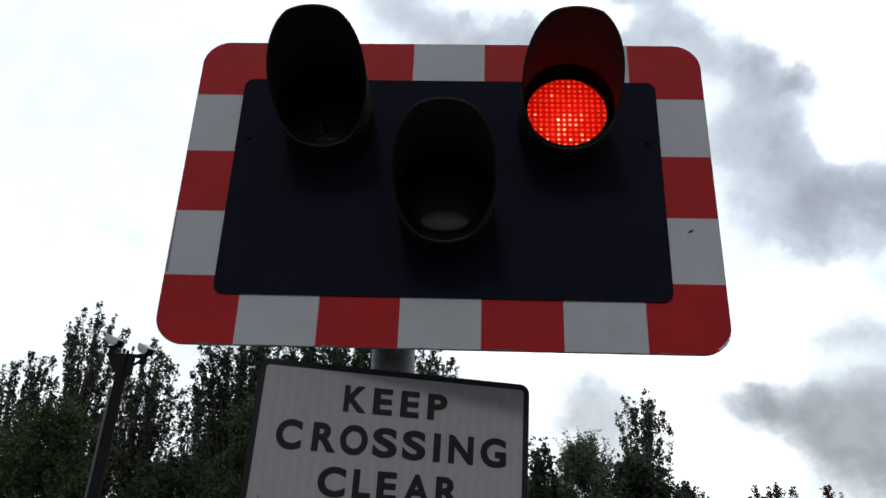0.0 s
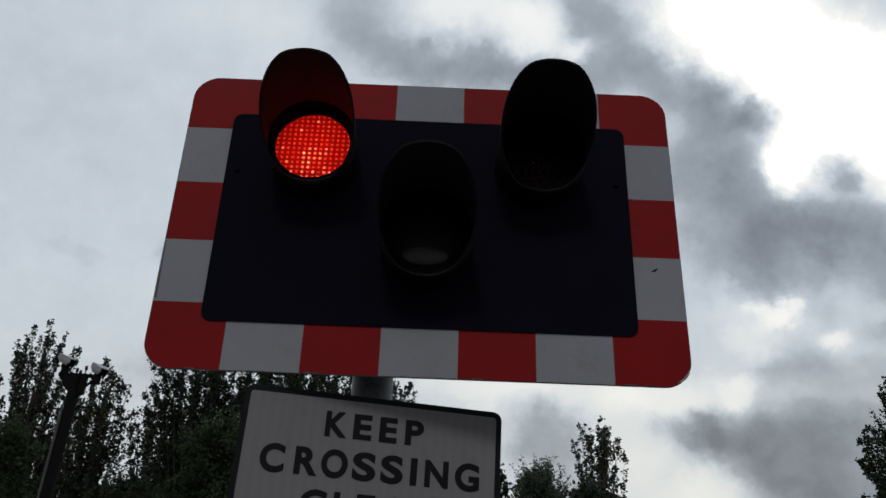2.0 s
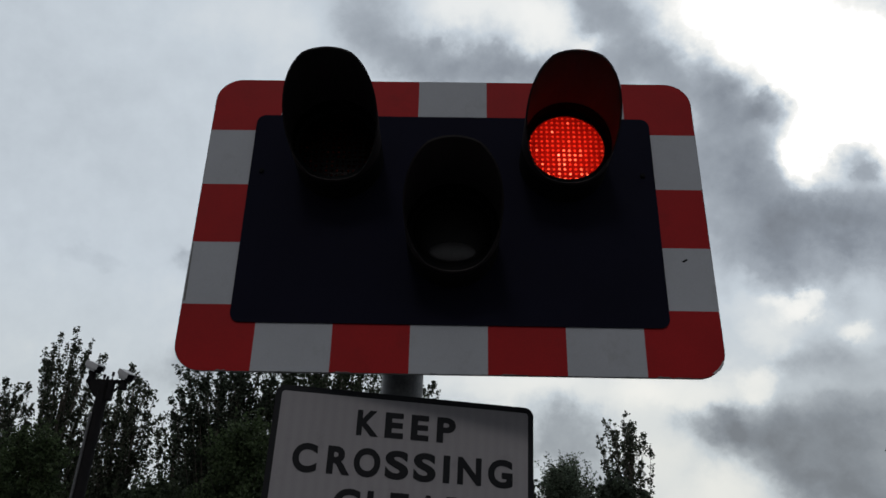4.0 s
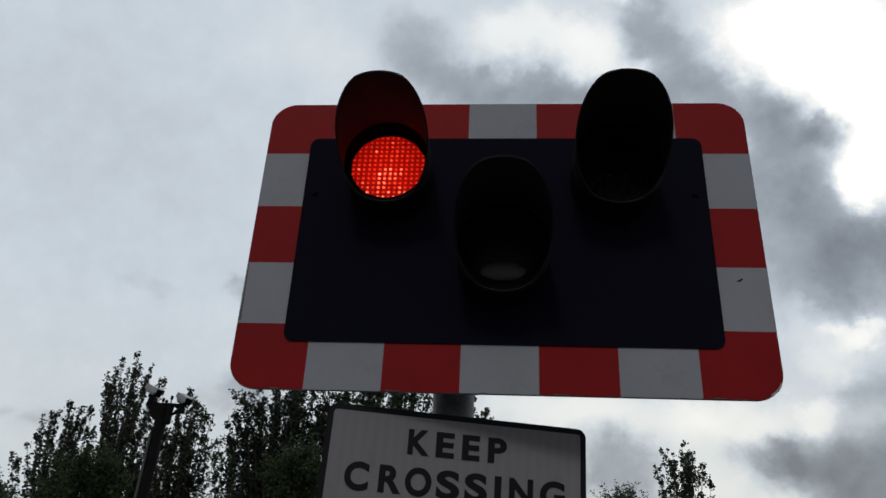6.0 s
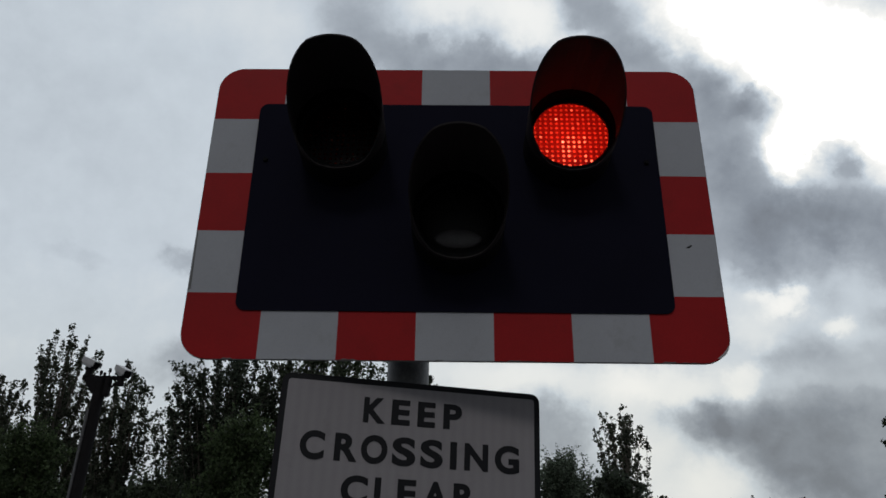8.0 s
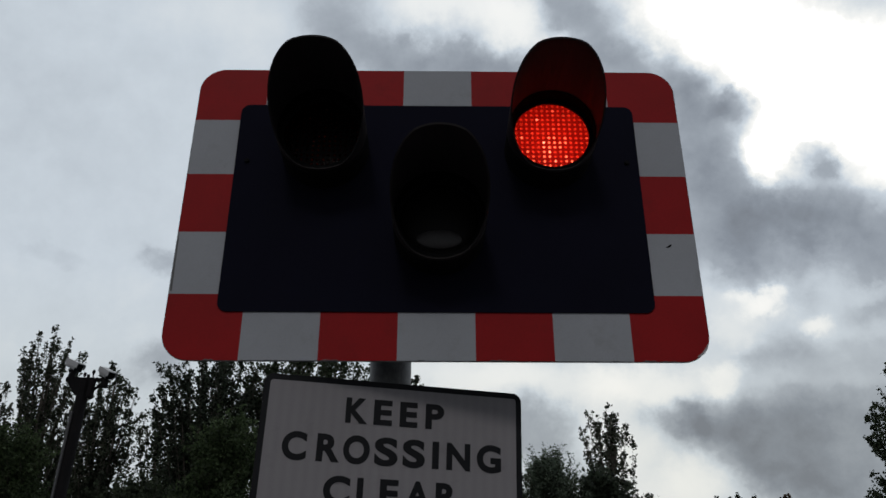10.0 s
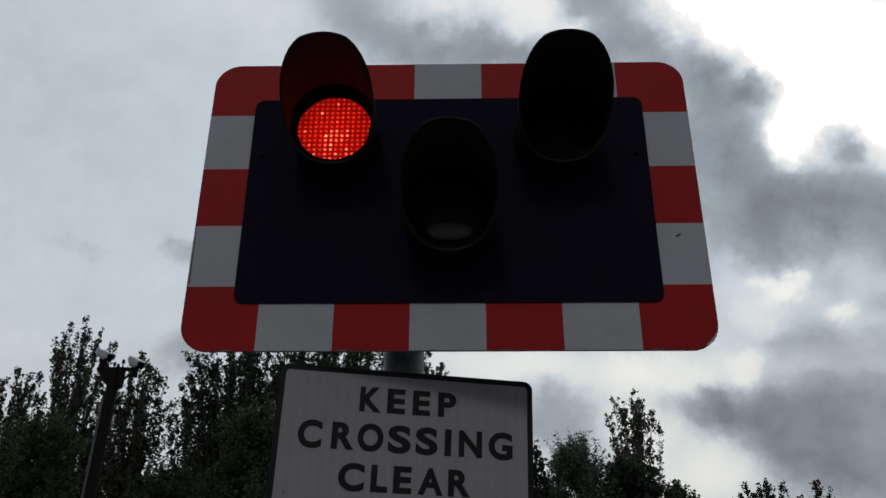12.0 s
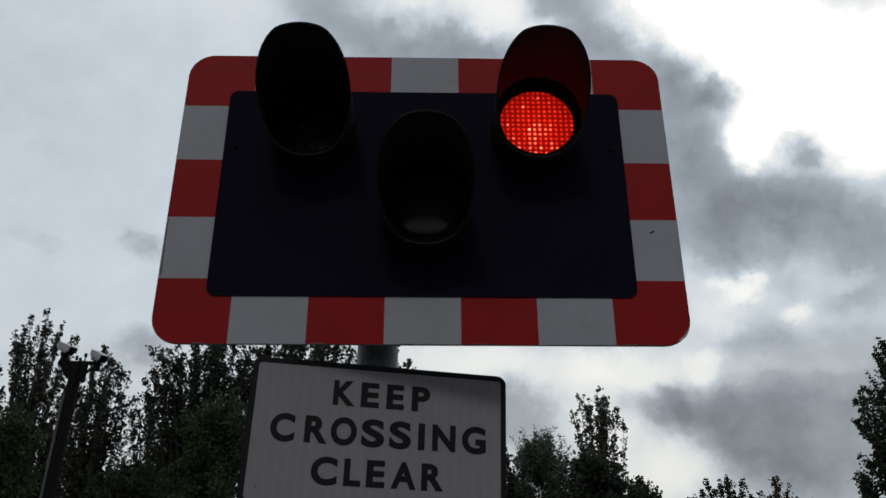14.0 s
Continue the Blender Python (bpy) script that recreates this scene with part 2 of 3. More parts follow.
LOW_BANK = [  # the low cloud beyond the trees
    (17.1, 12.7, 2.0, 1.5, 0.34), (20.1, 11.4, 3.1, 2.3, 0.4), (23.6, 10.6, 3.0, 2.8, 0.3), (27.1, 10.8, 2.6, 2.9, 0.28),
    (30.8, 11.1, 2.5, 3.2, 0.28), (22.9, 8.3, 2.6, 1.1, 0.28), (28.0, 15.8, 5.3, 1.3, 0.14), (23.9, 16.7, 2.0, 1.1, 0.12),
    (6.8, 12.3, 1.9, 1.7, 0.28), (8.8, 9.8, 2.0, 1.2, 0.16), (28.1, 7.2, 3.2, 1.8, 0.24), (22.1, 5.5, 3.3, 1.1, 0.22),
]
WISPS = [  # thin grey shreds in the pale sky
    (-20.4, 22.9, 1.2, 0.6, 0.17), (-20.3, 15.8, 2.1, 1.0, 0.18), (-27.3, 21.9, 1.7, 0.5, 0.06), (-21.0, 15.1, 2.4, 1.2, 0.1),
    (-31.8, 12.0, 1.5, 0.6, 0.12), (-35.8, 13.0, 1.6, 0.4, 0.09), (-26.5, 13.9, 1.5, 0.9, 0.06), (-34.8, 30.9, 11.2, 7.4, 0.05),
    (-18.7, 40.1, 4.6, 2.3, -0.05),
]
GAPS = [  # bright gaps high up
    (-0.1, 42.2, 3.9, 1.5, -0.2), (6.1, 41.0, 3.1, 1.6, -0.26), (8.8, 45.1, 4.2, 1.1, -0.35), (10.4, 39.7, 1.3, 0.8, -0.22),
    (22.5, 39.5, 6.2, 2.6, -0.75), (27.6, 35.1, 4.9, 2.5, -0.8), (31.5, 31.7, 3.7, 2.1, -0.8), (25.5, 28.3, 1.3, 1.6, -0.55),
    (27.2, 29.3, 1.7, 2.2, -0.45), (33.5, 26.4, 1.6, 0.9, -0.25), (33.7, 32.9, 5.4, 3.2, -0.75), (34.9, 29.3, 3.6, 2.4, -0.6),
    (22.9, 19.8, 1.4, 0.7, -0.33), (26.4, 18.5, 1.3, 0.6, -0.22), (30.8, 19.7, 1.4, 0.6, -0.16), (20.3, 21.0, 1.5, 1.8, -0.1),
]
GLOW_BAND = [  # the bright band over the trees
    (1.8, 16.0, 4.6, 1.8, -0.15), (9.2, 15.5, 4.9, 1.6, -0.12), (15.3, 15.6, 4.1, 1.3, -0.17), (20.5, 15.5, 1.3, 0.8, -0.18),
    (12.6, 12.3, 2.4, 2.3, -0.09), (16.4, 8.0, 2.1, 1.9, -0.17), (11.5, 13.9, 3.6, 1.2, -0.04), (21.1, 18.2, 1.6, 1.1, -0.12),
    (12.7, 8.9, 2.3, 2.3, -0.1),
]


def cloud_material():
    m = bpy.data.materials.new("drifting_cloud")
    m.use_nodes = True
    nt = m.node_tree
    nt.nodes.clear()
    tc = nt.nodes.new("ShaderNodeTexCoord")
    nrm = nt.nodes.new("ShaderNodeVectorMath")
    nrm.operation = "NORMALIZE"
    link(nt, tc.outputs["Object"], nrm.inputs[0])
    way = nrm.outputs[0]

    def warped(scale, detail, amount, seed):
        n = node(nt, "ShaderNodeTexNoise", Scale=scale, Detail=detail, Roughness=0.61)
        off = nt.nodes.new("ShaderNodeVectorMath")
        off.operation = "ADD"
        off.inputs[1].default_value = (seed, seed * 1.7, -seed)
        link(nt, way, off.inputs[0])
        link(nt, off.outputs[0], n.inputs["Vector"])
        return n, amount

    n1, _ = warped(9.0, 7.0, 0, 3.1)
    sep = nt.nodes.new("ShaderNodeSeparateXYZ")
    link(nt, way, sep.inputs[0])
    az = calc(nt, "MULTIPLY", calc(nt, "ARCTAN2", sep.outputs[0], sep.outputs[1]), 57.2958)
    el = calc(nt, "MULTIPLY", calc(nt, "ARCSINE", sep.outputs[2]), 57.2958)
    wcol = nt.nodes.new("ShaderNodeSeparateColor")
    link(nt, n1.outputs["Color"], wcol.inputs[0])
    u = calc(nt, "ADD", az, calc(nt, "MULTIPLY_ADD", wcol.outputs[0], 7.5, -3.75))
    v = calc(nt, "ADD", el, calc(nt, "MULTIPLY_ADD", wcol.outputs[1], 6.5, -3.25))
    total = calc(nt, "MULTIPLY_ADD", az, 0.0, 0.40)
    for a, e, w, h, k in TOP_BANK + TOWER + LOW_BANK + WISPS + GAPS + GLOW_BAND:
        dx = calc(nt, "MULTIPLY", calc(nt, "SUBTRACT", u, a), 1.0 / w)
        dy = calc(nt, "MULTIPLY", calc(nt, "SUBTRACT", v, e), 1.0 / h)
        rr = calc(nt, "MULTIPLY_ADD", dx, dx, calc(nt, "MULTIPLY", dy, dy))
        fall = calc(nt, "EXPONENT", calc(nt, "MULTIPLY", calc(nt, "POWER", rr, 1.5), -0.7))
        total = calc(nt, "MULTIPLY_ADD", fall, k, total)
    n2, _ = warped(22.0, 8.0, 0, 7.7)
    lumpy = calc(nt, "MULTIPLY_ADD", n2.outputs[0], 0.50, -0.25)
    strength = calc(nt, "SUBTRACT", total, 0.25, clamp=True)
    total = calc(nt, "MULTIPLY_ADD", lumpy, calc(nt, "MULTIPLY_ADD", strength, 1.4, 0.05), total)
    col = ramp(nt, total, [(0.0, (1.0, 0.995, 0.975)), (0.10, (0.875, 0.88, 0.865)), (0.22, (0.77, 0.795, 0.80)), (0.40, (0.545, 0.605, 0.665)), (0.62, (0.345, 0.385, 0.435)), (0.85, (0.235, 0.265, 0.308)), (1.0, (0.19, 0.212, 0.245))])
    em = node(nt, "ShaderNodeEmission", Strength=1.0)
    low_air = calc(nt, "MULTIPLY_ADD", el, -0.09, 2.0, clamp=True)
    warm = node(nt, "ShaderNodeMixRGB", blend="MULTIPLY")
    warm.inputs[2].default_value = (1.0, 0.98, 0.93, 1)
    link(nt, low_air, warm.inputs[0])
    link(nt, col, warm.inputs[1])
    link(nt, warm.outputs[0], em.inputs[0])
    lift = calc(nt, "MULTIPLY_ADD", calc(nt, "SUBTRACT", 0.02, total, clamp=True), 2.5, 1.0)
    link(nt, lift, em.inputs[1])
    # the bank thins out to the open sky at its rim
    side = calc(nt, "MULTIPLY_ADD", calc(nt, "ABSOLUTE", az), -0.1, 6.2, clamp=True)
    upper = calc(nt, "MULTIPLY_ADD", el, -0.2, 10.8, clamp=True)
    tr = nt.nodes.new("ShaderNodeBsdfTransparent")
    mx = nt.nodes.new("ShaderNodeMixShader")
    link(nt, calc(nt, "MULTIPLY", side, upper), mx.inputs[0])
    link(nt, tr.outputs[0], mx.inputs[1])
    link(nt, em.outputs[0], mx.inputs[2])
    out = nt.nodes.new("ShaderNodeOutputMaterial")
    link(nt, mx.outputs[0], out.inputs[0])
    return m


def cloud_bank():
    bm = bmesh.new()
    R, na, ne = 2200.0, 48, 20
    grid = [[bm.verts.new((R * math.sin(a) * math.cos(e), R * math.cos(a) * math.cos(e), R * math.sin(e)))
             for a in (radians(-62 + 124 * i / na) for i in range(na + 1))] for e in (radians(-3 + 57 * j / ne) for j in range(ne + 1))]
    for j in range(ne):
        for i in range(na):
            bm.faces.new((grid[j][i], grid[j][i + 1], grid[j + 1][i + 1], grid[j + 1][i]))
    return tagged(part("cloud_backdrop", bm, cloud_material(), smooth=True), "broken grey and white overcast clouds drifting", "sky", kind="structure")


clouds = cloud_bank()

# ---- the level crossing signal ----
Z0 = 2.27            # lower edge of the black panel
BX, BLO, BHI = 0.643, Z0 - 0.1205, Z0 + 0.7085
PX, PHI = 0.5225, Z0 + 0.590
LAMPS = [(-0.290, Z0 + 0.447), (0.288, Z0 + 0.447)]
LOW_LAMP = (0.006, Z0 + 0.208)
LENS_R, PROUD, TIP = 0.0955, 0.082, 0.322   # lens radius, how far lamp bodies and hood tips stand before the panel

signal = tagged(new("level_crossing_signal"), "level crossing signal, red and white striped border, on grey pole", "traffic signal")
signal.location = (0, 0.13, 0)
AT = Matrix.Translation((0, -0.13, 0))


def own(ob):
    """Keep a part built in world metres at its place under the signal."""
    ob.matrix_parent_inverse = AT
    return ob


HOLES = [(x, z, LENS_R + 0.006) for x, z in LAMPS]
backboard = own(part("backboard", plate(rounded(-BX, BLO, BX, BHI, 0.068), 0.0, 0.005), M_EDGE, signal, "worn grey metal backboard with rounded corners"))

SX, SZ = 2 * BX / 7, (BHI - BLO) / 5


def corner_stripe(sx, sz):
    """One L-shaped corner of the striped border; sx, sz: which corner."""
    cx, cz, r = BX - 0.0015, (BHI - BLO) / 2 - 0.0015, 0.0665
    arc = [(cx - r + r * math.cos(radians(a)), cz - r + r * math.sin(radians(a))) for a in range(0, 91, 9)]
    pts = arc + [(BX - SX, cz), (BX - SX, cz - 0.16), (BX - 0.16, cz - 0.16), (BX - 0.16, (BHI - BLO) / 2 - SZ), (cx, (BHI - BLO) / 2 - SZ)]
    mid = (BHI + BLO) / 2
    return [(sx * x, mid + sz * z) for x, z in pts]


for sx in (-1, 1):
    for sz in (-1, 1):
        part("red_stripe", plate(corner_stripe(sx, sz), -0.0012, -0.0002), M_RED, backboard)
for k in range(1, 6):
    for z0, z1 in ((BLO + 0.0015, Z0 + 0.02), (PHI - 0.02, BHI - 0.0015)):
        x0 = -BX + SX * k
        mat, name = (M_WHITE, "white_stripe") if k % 2 else (M_RED, "red_stripe")
        part(name, plate([(x0, z0), (x0 + SX, z0), (x0 + SX, z1), (x0, z1)], -0.0012, -0.0002), mat, backboard)
for k in range(1, 4):
    for x0, x1 in ((-BX + 0.0015, -PX + 0.02), (PX - 0.02, BX - 0.0015)):
        z0 = BLO + SZ * k
        mat, name = (M_WHITE, "white_stripe") if k % 2 else (M_RED, "red_stripe")
        part(name, plate([(x0, z0), (x1, z0), (x1, z0 + SZ), (x0, z0 + SZ)], -0.0012, -0.0002), mat, backboard)
drill(backboard, HOLES)
panel = own(part("panel", plate(rounded(-PX, Z0, PX, PHI, 0.024), -0.0045, -0.0013), M_PANEL, signal, "dark blue-black lamp panel"))
drill(panel, HOLES)
for x, z in ((-0.492, Z0 + 0.415), (0.492, Z0 + 0.415)):
    part("bolt", tube((x, -0.0045, z), (x, -0.010, z), 0.007, 0.006, 6), M_BLACK, panel)
chip = random.Random(5)
for k in range(11):  # flakes of paint gone along the lower rim
    x, w, h = chip.uniform(-0.56, 0.56), chip.uniform(0.006, 0.022), chip.uniform(0.002, 0.0045)
    part("paint_chip", plate([(x - w, BLO + 0.0016), (x + w, BLO + 0.0016), (x + 0.6 * w, BLO + h), (x + 0.1 * w, BLO + 0.7 * h), (x - 0.5 * w, BLO + h * 1.1)], -0.0016, -0.00125), M_EDGE, backboard)
part("corner_wear", plate([(BX - 0.0065, BLO + 0.046), (BX - 0.012, BLO + 0.036), (BX - 0.022, BLO + 0.024), (BX - 0.036, BLO + 0.0135), (BX - 0.030, BLO + 0.0125), (BX - 0.016, BLO + 0.022), (BX - 0.007, BLO + 0.036)], -0.0016, -0.00125), M_CAMWHITE, backboard, "bare metal on a scraped corner")
part("peeled_edge", plate([(-BX + 0.003, Z0 + 0.052), (-BX + 0.008, Z0 + 0.054), (-BX + 0.005, Z0 + 0.206), (-BX + 0.003, Z0 + 0.208)], -0.0016, -0.00125), M_EDGE, backboard, "peeled edge of a white stripe")
part("scuff", plate([(0.566, Z0 + 0.174), (0.574, Z0 + 0.173), (0.583, Z0 + 0.180), (0.580, Z0 + 0.1825), (0.572, Z0 + 0.1775)], -0.0016, -0.00125), M_BLACK, backboard, "small dark scrape")


def hood(cx, cz, r, reach, low):
    """A visor: thin tube round the lamp, cut slantwise, long above and short below."""
    bm = bmesh.new()
    n = 48
    rings = []
    for rad, lip in ((r, 0.0), (r - 0.004, 0.001)):
        back, front = [], []
        for k in range(n):
            a = 2 * math.pi * k / n
            up = (1 + math.sin(a)) / 2
            rise = min(max((up - 0.08) / 0.86, 0.0), 1.0)
            d = low + (reach - low) * (0.3 * rise * rise * (3 - 2 * rise) + 0.7 * rise)
            flare = 1 + 0.02 * up
            back.append(bm.verts.new((cx + rad * math.cos(a), -PROUD + 0.004, cz + rad * math.sin(a))))
            front.append(bm.verts.new((cx + rad * flare * math.cos(a), -d + lip, cz + rad * flare * math.sin(a))))
        rings.append((back, front))
    (b0, f0), (b1, f1) = rings
    for k in range(n):
        j = (k + 1) % n
        bm.faces.new((b0[k], b0[j], f0[j], f0[k]))
        bm.faces.new((b1[j], b1[k], f1[k], f1[j]))
        bm.faces.new((f0[k], f0[j], f1[j], f1[k]))
        bm.faces.new((b0[j], b0[k], b1[k], b1[j]))
    return bm


def pipe(cx, cz, r0, r1, y0, y1, n=48):
    """A short hollow cylinder along y."""
    bm = bmesh.new()
    loops = []
    for r, y in ((r0, y0), (r1, y0), (r1, y1), (r0, y1)):
        loops.append([bm.verts.new((cx + r * math.cos(2 * math.pi * k / n), y, cz + r * math.sin(2 * math.pi * k / n))) for k in range(n)])
    for i in range(4):
        p, q = loops[i], loops[(i + 1) % 4]
        for k in range(n):
            bm.faces.new((p[k], p[(k + 1) % n], q[(k + 1) % n], q[k]))
    return bm


def lens_cells(cx, cz):
    """A moulded lens: square cells, each a flat web round a small dome."""
    bm = bmesh.new()
    pitch, r, y = 0.0136, 0.0037, -PROUD + 0.0005
    pick = random.Random(8)
    for i in range(-9, 9):
        for j in range(-9, 9):
            x, z = cx + (i + 0.5) * pitch, cz + (j + 0.5) * pitch
            if math.hypot(x - cx, z - cz) > LENS_R + 0.010:
                continue
            rim = [(x + r * math.cos(math.pi / 4 * k), z + r * math.sin(math.pi / 4 * k)) for k in range(8)]
            h = pitch / 2
            edge = [(x + dx * h, z + dz * h) for dx, dz in ((1, 0), (1, 1), (0, 1), (-1, 1), (-1, 0), (-1, -1), (0, -1), (1, -1))]
            inner = [bm.verts.new((p, y, q)) for p, q in rim]
            outer = [bm.verts.new((p, y, q)) for p, q in edge]
            bulge = [bm.verts.new((p, y, q)) for p, q in rim]
            top = bm.verts.new((x, y - 0.0030, z))
            # dots with painted glints, mostly in the lower middle columns
            hot = 2 if pick.random() < (0.6 if -2 <= i <= 2 and j < 0 else 0.08) else 1
            for k in range(8):
                n = (k + 1) % 8
                bm.faces.new((inner[k], outer[k], outer[n], inner[n]))
                bm.faces.new((bulge[k], bulge[n], top)).material_index = hot
    return bm


def lamp_front(cx, cz, case):
    """The round body before the panel and the hood on it."""
    part("lamp_body", pipe(cx, cz, LENS_R + 0.003, 0.1125, -PROUD + 0.001, -0.0048), M_BLACK, case, "round black lamp body")
    part("bezel", pipe(cx, cz, LENS_R - 0.001, 0.1135, -PROUD - 0.007, -PROUD - 0.0005), M_BLACK, case)
    part("hood", hood(cx, cz, 0.1125, TIP, PROUD + 0.018), M_HOOD, case, "black lamp hood, long above and open below")
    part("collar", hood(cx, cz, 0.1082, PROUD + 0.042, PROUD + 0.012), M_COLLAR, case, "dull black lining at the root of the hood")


def red_lamp(cx, cz):
    case = own(part("lamp_case", join(
        box(0.26, 0.004, 0.50, (cx, 0.036, cz - 0.12), 0.001), box(0.004, 0.030, 0.50, (cx - 0.13, 0.0205, cz - 0.12)), box(0.004, 0.030, 0.50, (cx + 0.13, 0.0205, cz - 0.12)),
        box(0.26, 0.030, 0.004, (cx, 0.0205, cz + 0.13)), box(0.26, 0.030, 0.004, (cx, 0.0205, cz - 0.37))), M_BLACK, signal, "shallow black lamp case"))
    lamp_front(cx, cz, case)
    part("reflector", pipe(cx, cz, LENS_R + 0.0015, LENS_R + 0.0025, -PROUD + 0.006, 0.0045), M_CAMWHITE, case, "white lining of the lamp body")
    part("light_source", plate(circle(cx, cz, LENS_R + 0.018), 0.022, 0.026), M_SOURCE, case, "glowing light source inside the lamp")
    # unseen helper disc: lights the lower middle of the lens more strongly
    part("hot_spot", plate(circle(cx + 0.008, cz - 0.030, 0.026, 24), 0.0165, 0.0195), M_HOT_SPOT, case, "added glowing disc that brightens the lens low in the middle")
    lens = part("lens", lens_cells(cx, cz), M_LENS, case, "red lamp lens moulded in small dots")
    lens.data.materials.append(M_DOT)
    lens.data.materials.append(M_DOT_GLINT)
    return part("shutter", plate(circle(cx, cz, LENS_R + 0.014), 0.0085, 0.0105), M_SHUTTER, case, "dark blind behind the lens")


blind_a = red_lamp(*LAMPS[0])
blind_b = red_lamp(*LAMPS[1])

cx, cz = LOW_LAMP
low_case = own(part("lamp_case", box(0.26, 0.024, 0.26, (cx, 0.0182, cz), 0.003), M_BLACK, signal, "shallow black lamp case"))
lamp_front(cx, cz, low_case)
bm = bmesh.new()
bmesh.ops.create_uvsphere(bm, u_segments=40, v_segments=20, radius=1)
bmesh.ops.delete(bm, geom=[v for v in bm.verts if v.co.z < -0.01], context="VERTS")
bmesh.ops.transform(bm, matrix=Matrix.Translation((cx, -PROUD + 0.012, cz)) @ pose(0, 0, 0, 90) @ Matrix.Diagonal((LENS_R + 0.002, LENS_R + 0.002, 0.02, 1)), verts=bm.verts)
part("lens", bm, M_AMBER, low_case, "unlit clear lamp lens", smooth=True)
# flat pale ellipse added to stand in for the reflection low on the lens
bm = bmesh.new()
bmesh.ops.create_uvsphere(bm, u_segments=32, v_segments=12, radius=1)
bmesh.ops.transform(bm, matrix=Matrix.Translation((cx, -PROUD - 0.004, cz - 0.056)) @ Matrix.Diagonal((0.056, 0.008, 0.025, 1)), verts=bm.verts)
part("lens_gleam", bm, M_LENS_GLEAM, low_case, "pale painted reflection low on the unlit lens", smooth=True)

POLE_X, POLE_Y, POLE_R = -0.113, 0.135, 0.051
own(part("pole", tube((POLE_X, POLE_Y, 0), (POLE_X, POLE_Y, 3.02), POLE_R, POLE_R, 40), M_STEEL, signal, "round galvanised grey steel pole", smooth=False))
own(part("pole_cap", tube((POLE_X, POLE_Y, 3.02), (POLE_X, POLE_Y, 3.035), POLE_R + 0.003, POLE_R - 0.01, 40), M_BLACK, signal))
for z in (Z0 + 0.08, Z0 + 0.50):
    own(part("bracket", join(box(0.16, 0.05, 0.05, (POLE_X, 0.058, z), 0.004), box(0.126, 0.10, 0.04, (POLE_X, POLE_Y, z), 0.01)), M_STEEL, signal))


# ---- signs clamped to the pole ----
SIGN_TURN = 11.0


def sign_base(name, label, w, h, at, border, r):
    """A thin sign plate with a black border and a pale face, centred on its own origin."""
    s = tagged(new(name), label, "road sign")
    s.matrix_world = at
    part("plate", plate(rounded(-w / 2, -h / 2, w / 2, h / 2, r), 0.0, 0.003, (), 0.0006), M_LETTER, s, "black edged sign plate")
    face = part("face", plate(rounded(-w / 2 + border, -h / 2 + border, w / 2 - border, h / 2 - border, max(0.004, r - border)), -0.0008, -0.0002), M_SIGN, s, "grimy white reflective sign face")
    return s, face


def word(text, spans, x0, x1, base, height, parent):
    """A word in black film between x0 and x1; spans: where each letter starts and ends along it."""
    first, last = spans[0], spans[-1]
    verts, faces = [], []
    for ch, lo, hi in zip(text, spans[::2], spans[1::2]):
        cu = bpy.data.curves.new("letter", "FONT")
        cu.body, cu.size, cu.offset, cu.extrude = ch, 1.0, 0.040, 0.002
        tmp = bpy.data.objects.new("letter", cu)
        scene.collection.objects.link(tmp)
        bpy.context.view_layer.update()
        me = bpy.data.meshes.new_from_object(tmp.evaluated_get(bpy.context.evaluated_depsgraph_get()))
        bpy.data.objects.remove(tmp)
        co = np.empty(len(me.vertices) * 3)
        me.vertices.foreach_get("co", co)
        co = co.reshape(-1, 3)
        a = x0 + (lo - first) / (last - first) * (x1 - x0)
        b = x0 + (hi - first) / (last - first) * (x1 - x0)
        tall = 0.022 * height if ch in "COSG" else 0.0
        out = np.empty_like(co)
        out[:, 0] = a + (co[:, 0] - co[:, 0].min()) / np.ptp(co[:, 0]) * (b - a)
        out[:, 2] = base - tall + (co[:, 1] - co[:, 1].min()) / np.ptp(co[:, 1]) * (height + 2 * tall)
        out[:, 1] = np.where(co[:, 2] > 0, -0.0016, -0.0009)
        start = len(verts)
        verts += [tuple(p) for p in out]
        faces += [tuple(start + k for k in p.vertices) for p in me.polygons]
        bpy.data.meshes.remove(me)
    me = bpy.data.meshes.new("lettering")
    me.from_pydata(verts, [], faces)
    me.materials.append(M_LETTER)
    ob = new("lettering", me)
    ob.parent = parent
    return tagged(ob, "black capital letters reading " + text.lower())


CZ = 1.9495
at = pose(POLE_X, 0.072, 0, 0, 0, SIGN_TURN) @ Matrix.Translation((0.0145, 0, CZ)) @ pose(0, 0, 0, 0, 1.7)
keep_sign, keep_face = sign_base("keep_clear_sign", "white rectangular sign reading keep crossing clear, black border", 0.615, 0.338, at, 0.014, 0.022)
word("KEEP", (372, 455, 478, 548, 577, 645, 676, 748), -0.1155, 0.1170, 2.016 - CZ, 0.0595, keep_face)
word("CROSSING", (131, 222, 259, 346, 358, 458, 476, 565, 584, 670, 698, 724, 754, 847, 873, 970), -0.2519, 0.2564, 1.925 - CZ, 0.0625, keep_face)
word("CLEAR", (303, 402, 427, 492, 513, 584, 608, 706, 726, 814), -0.1515, 0.1554, 1.834 - CZ, 0.0610, keep_face)
for z in (-0.10, 0.10):
    part("clamp", join(box(0.30, 0.012, 0.028, (-0.0165, 0.0095, z), 0.002), box(0.12, 0.02, 0.026, (-0.0165, 0.022, z), 0.003)), M_STEEL, keep_sign)
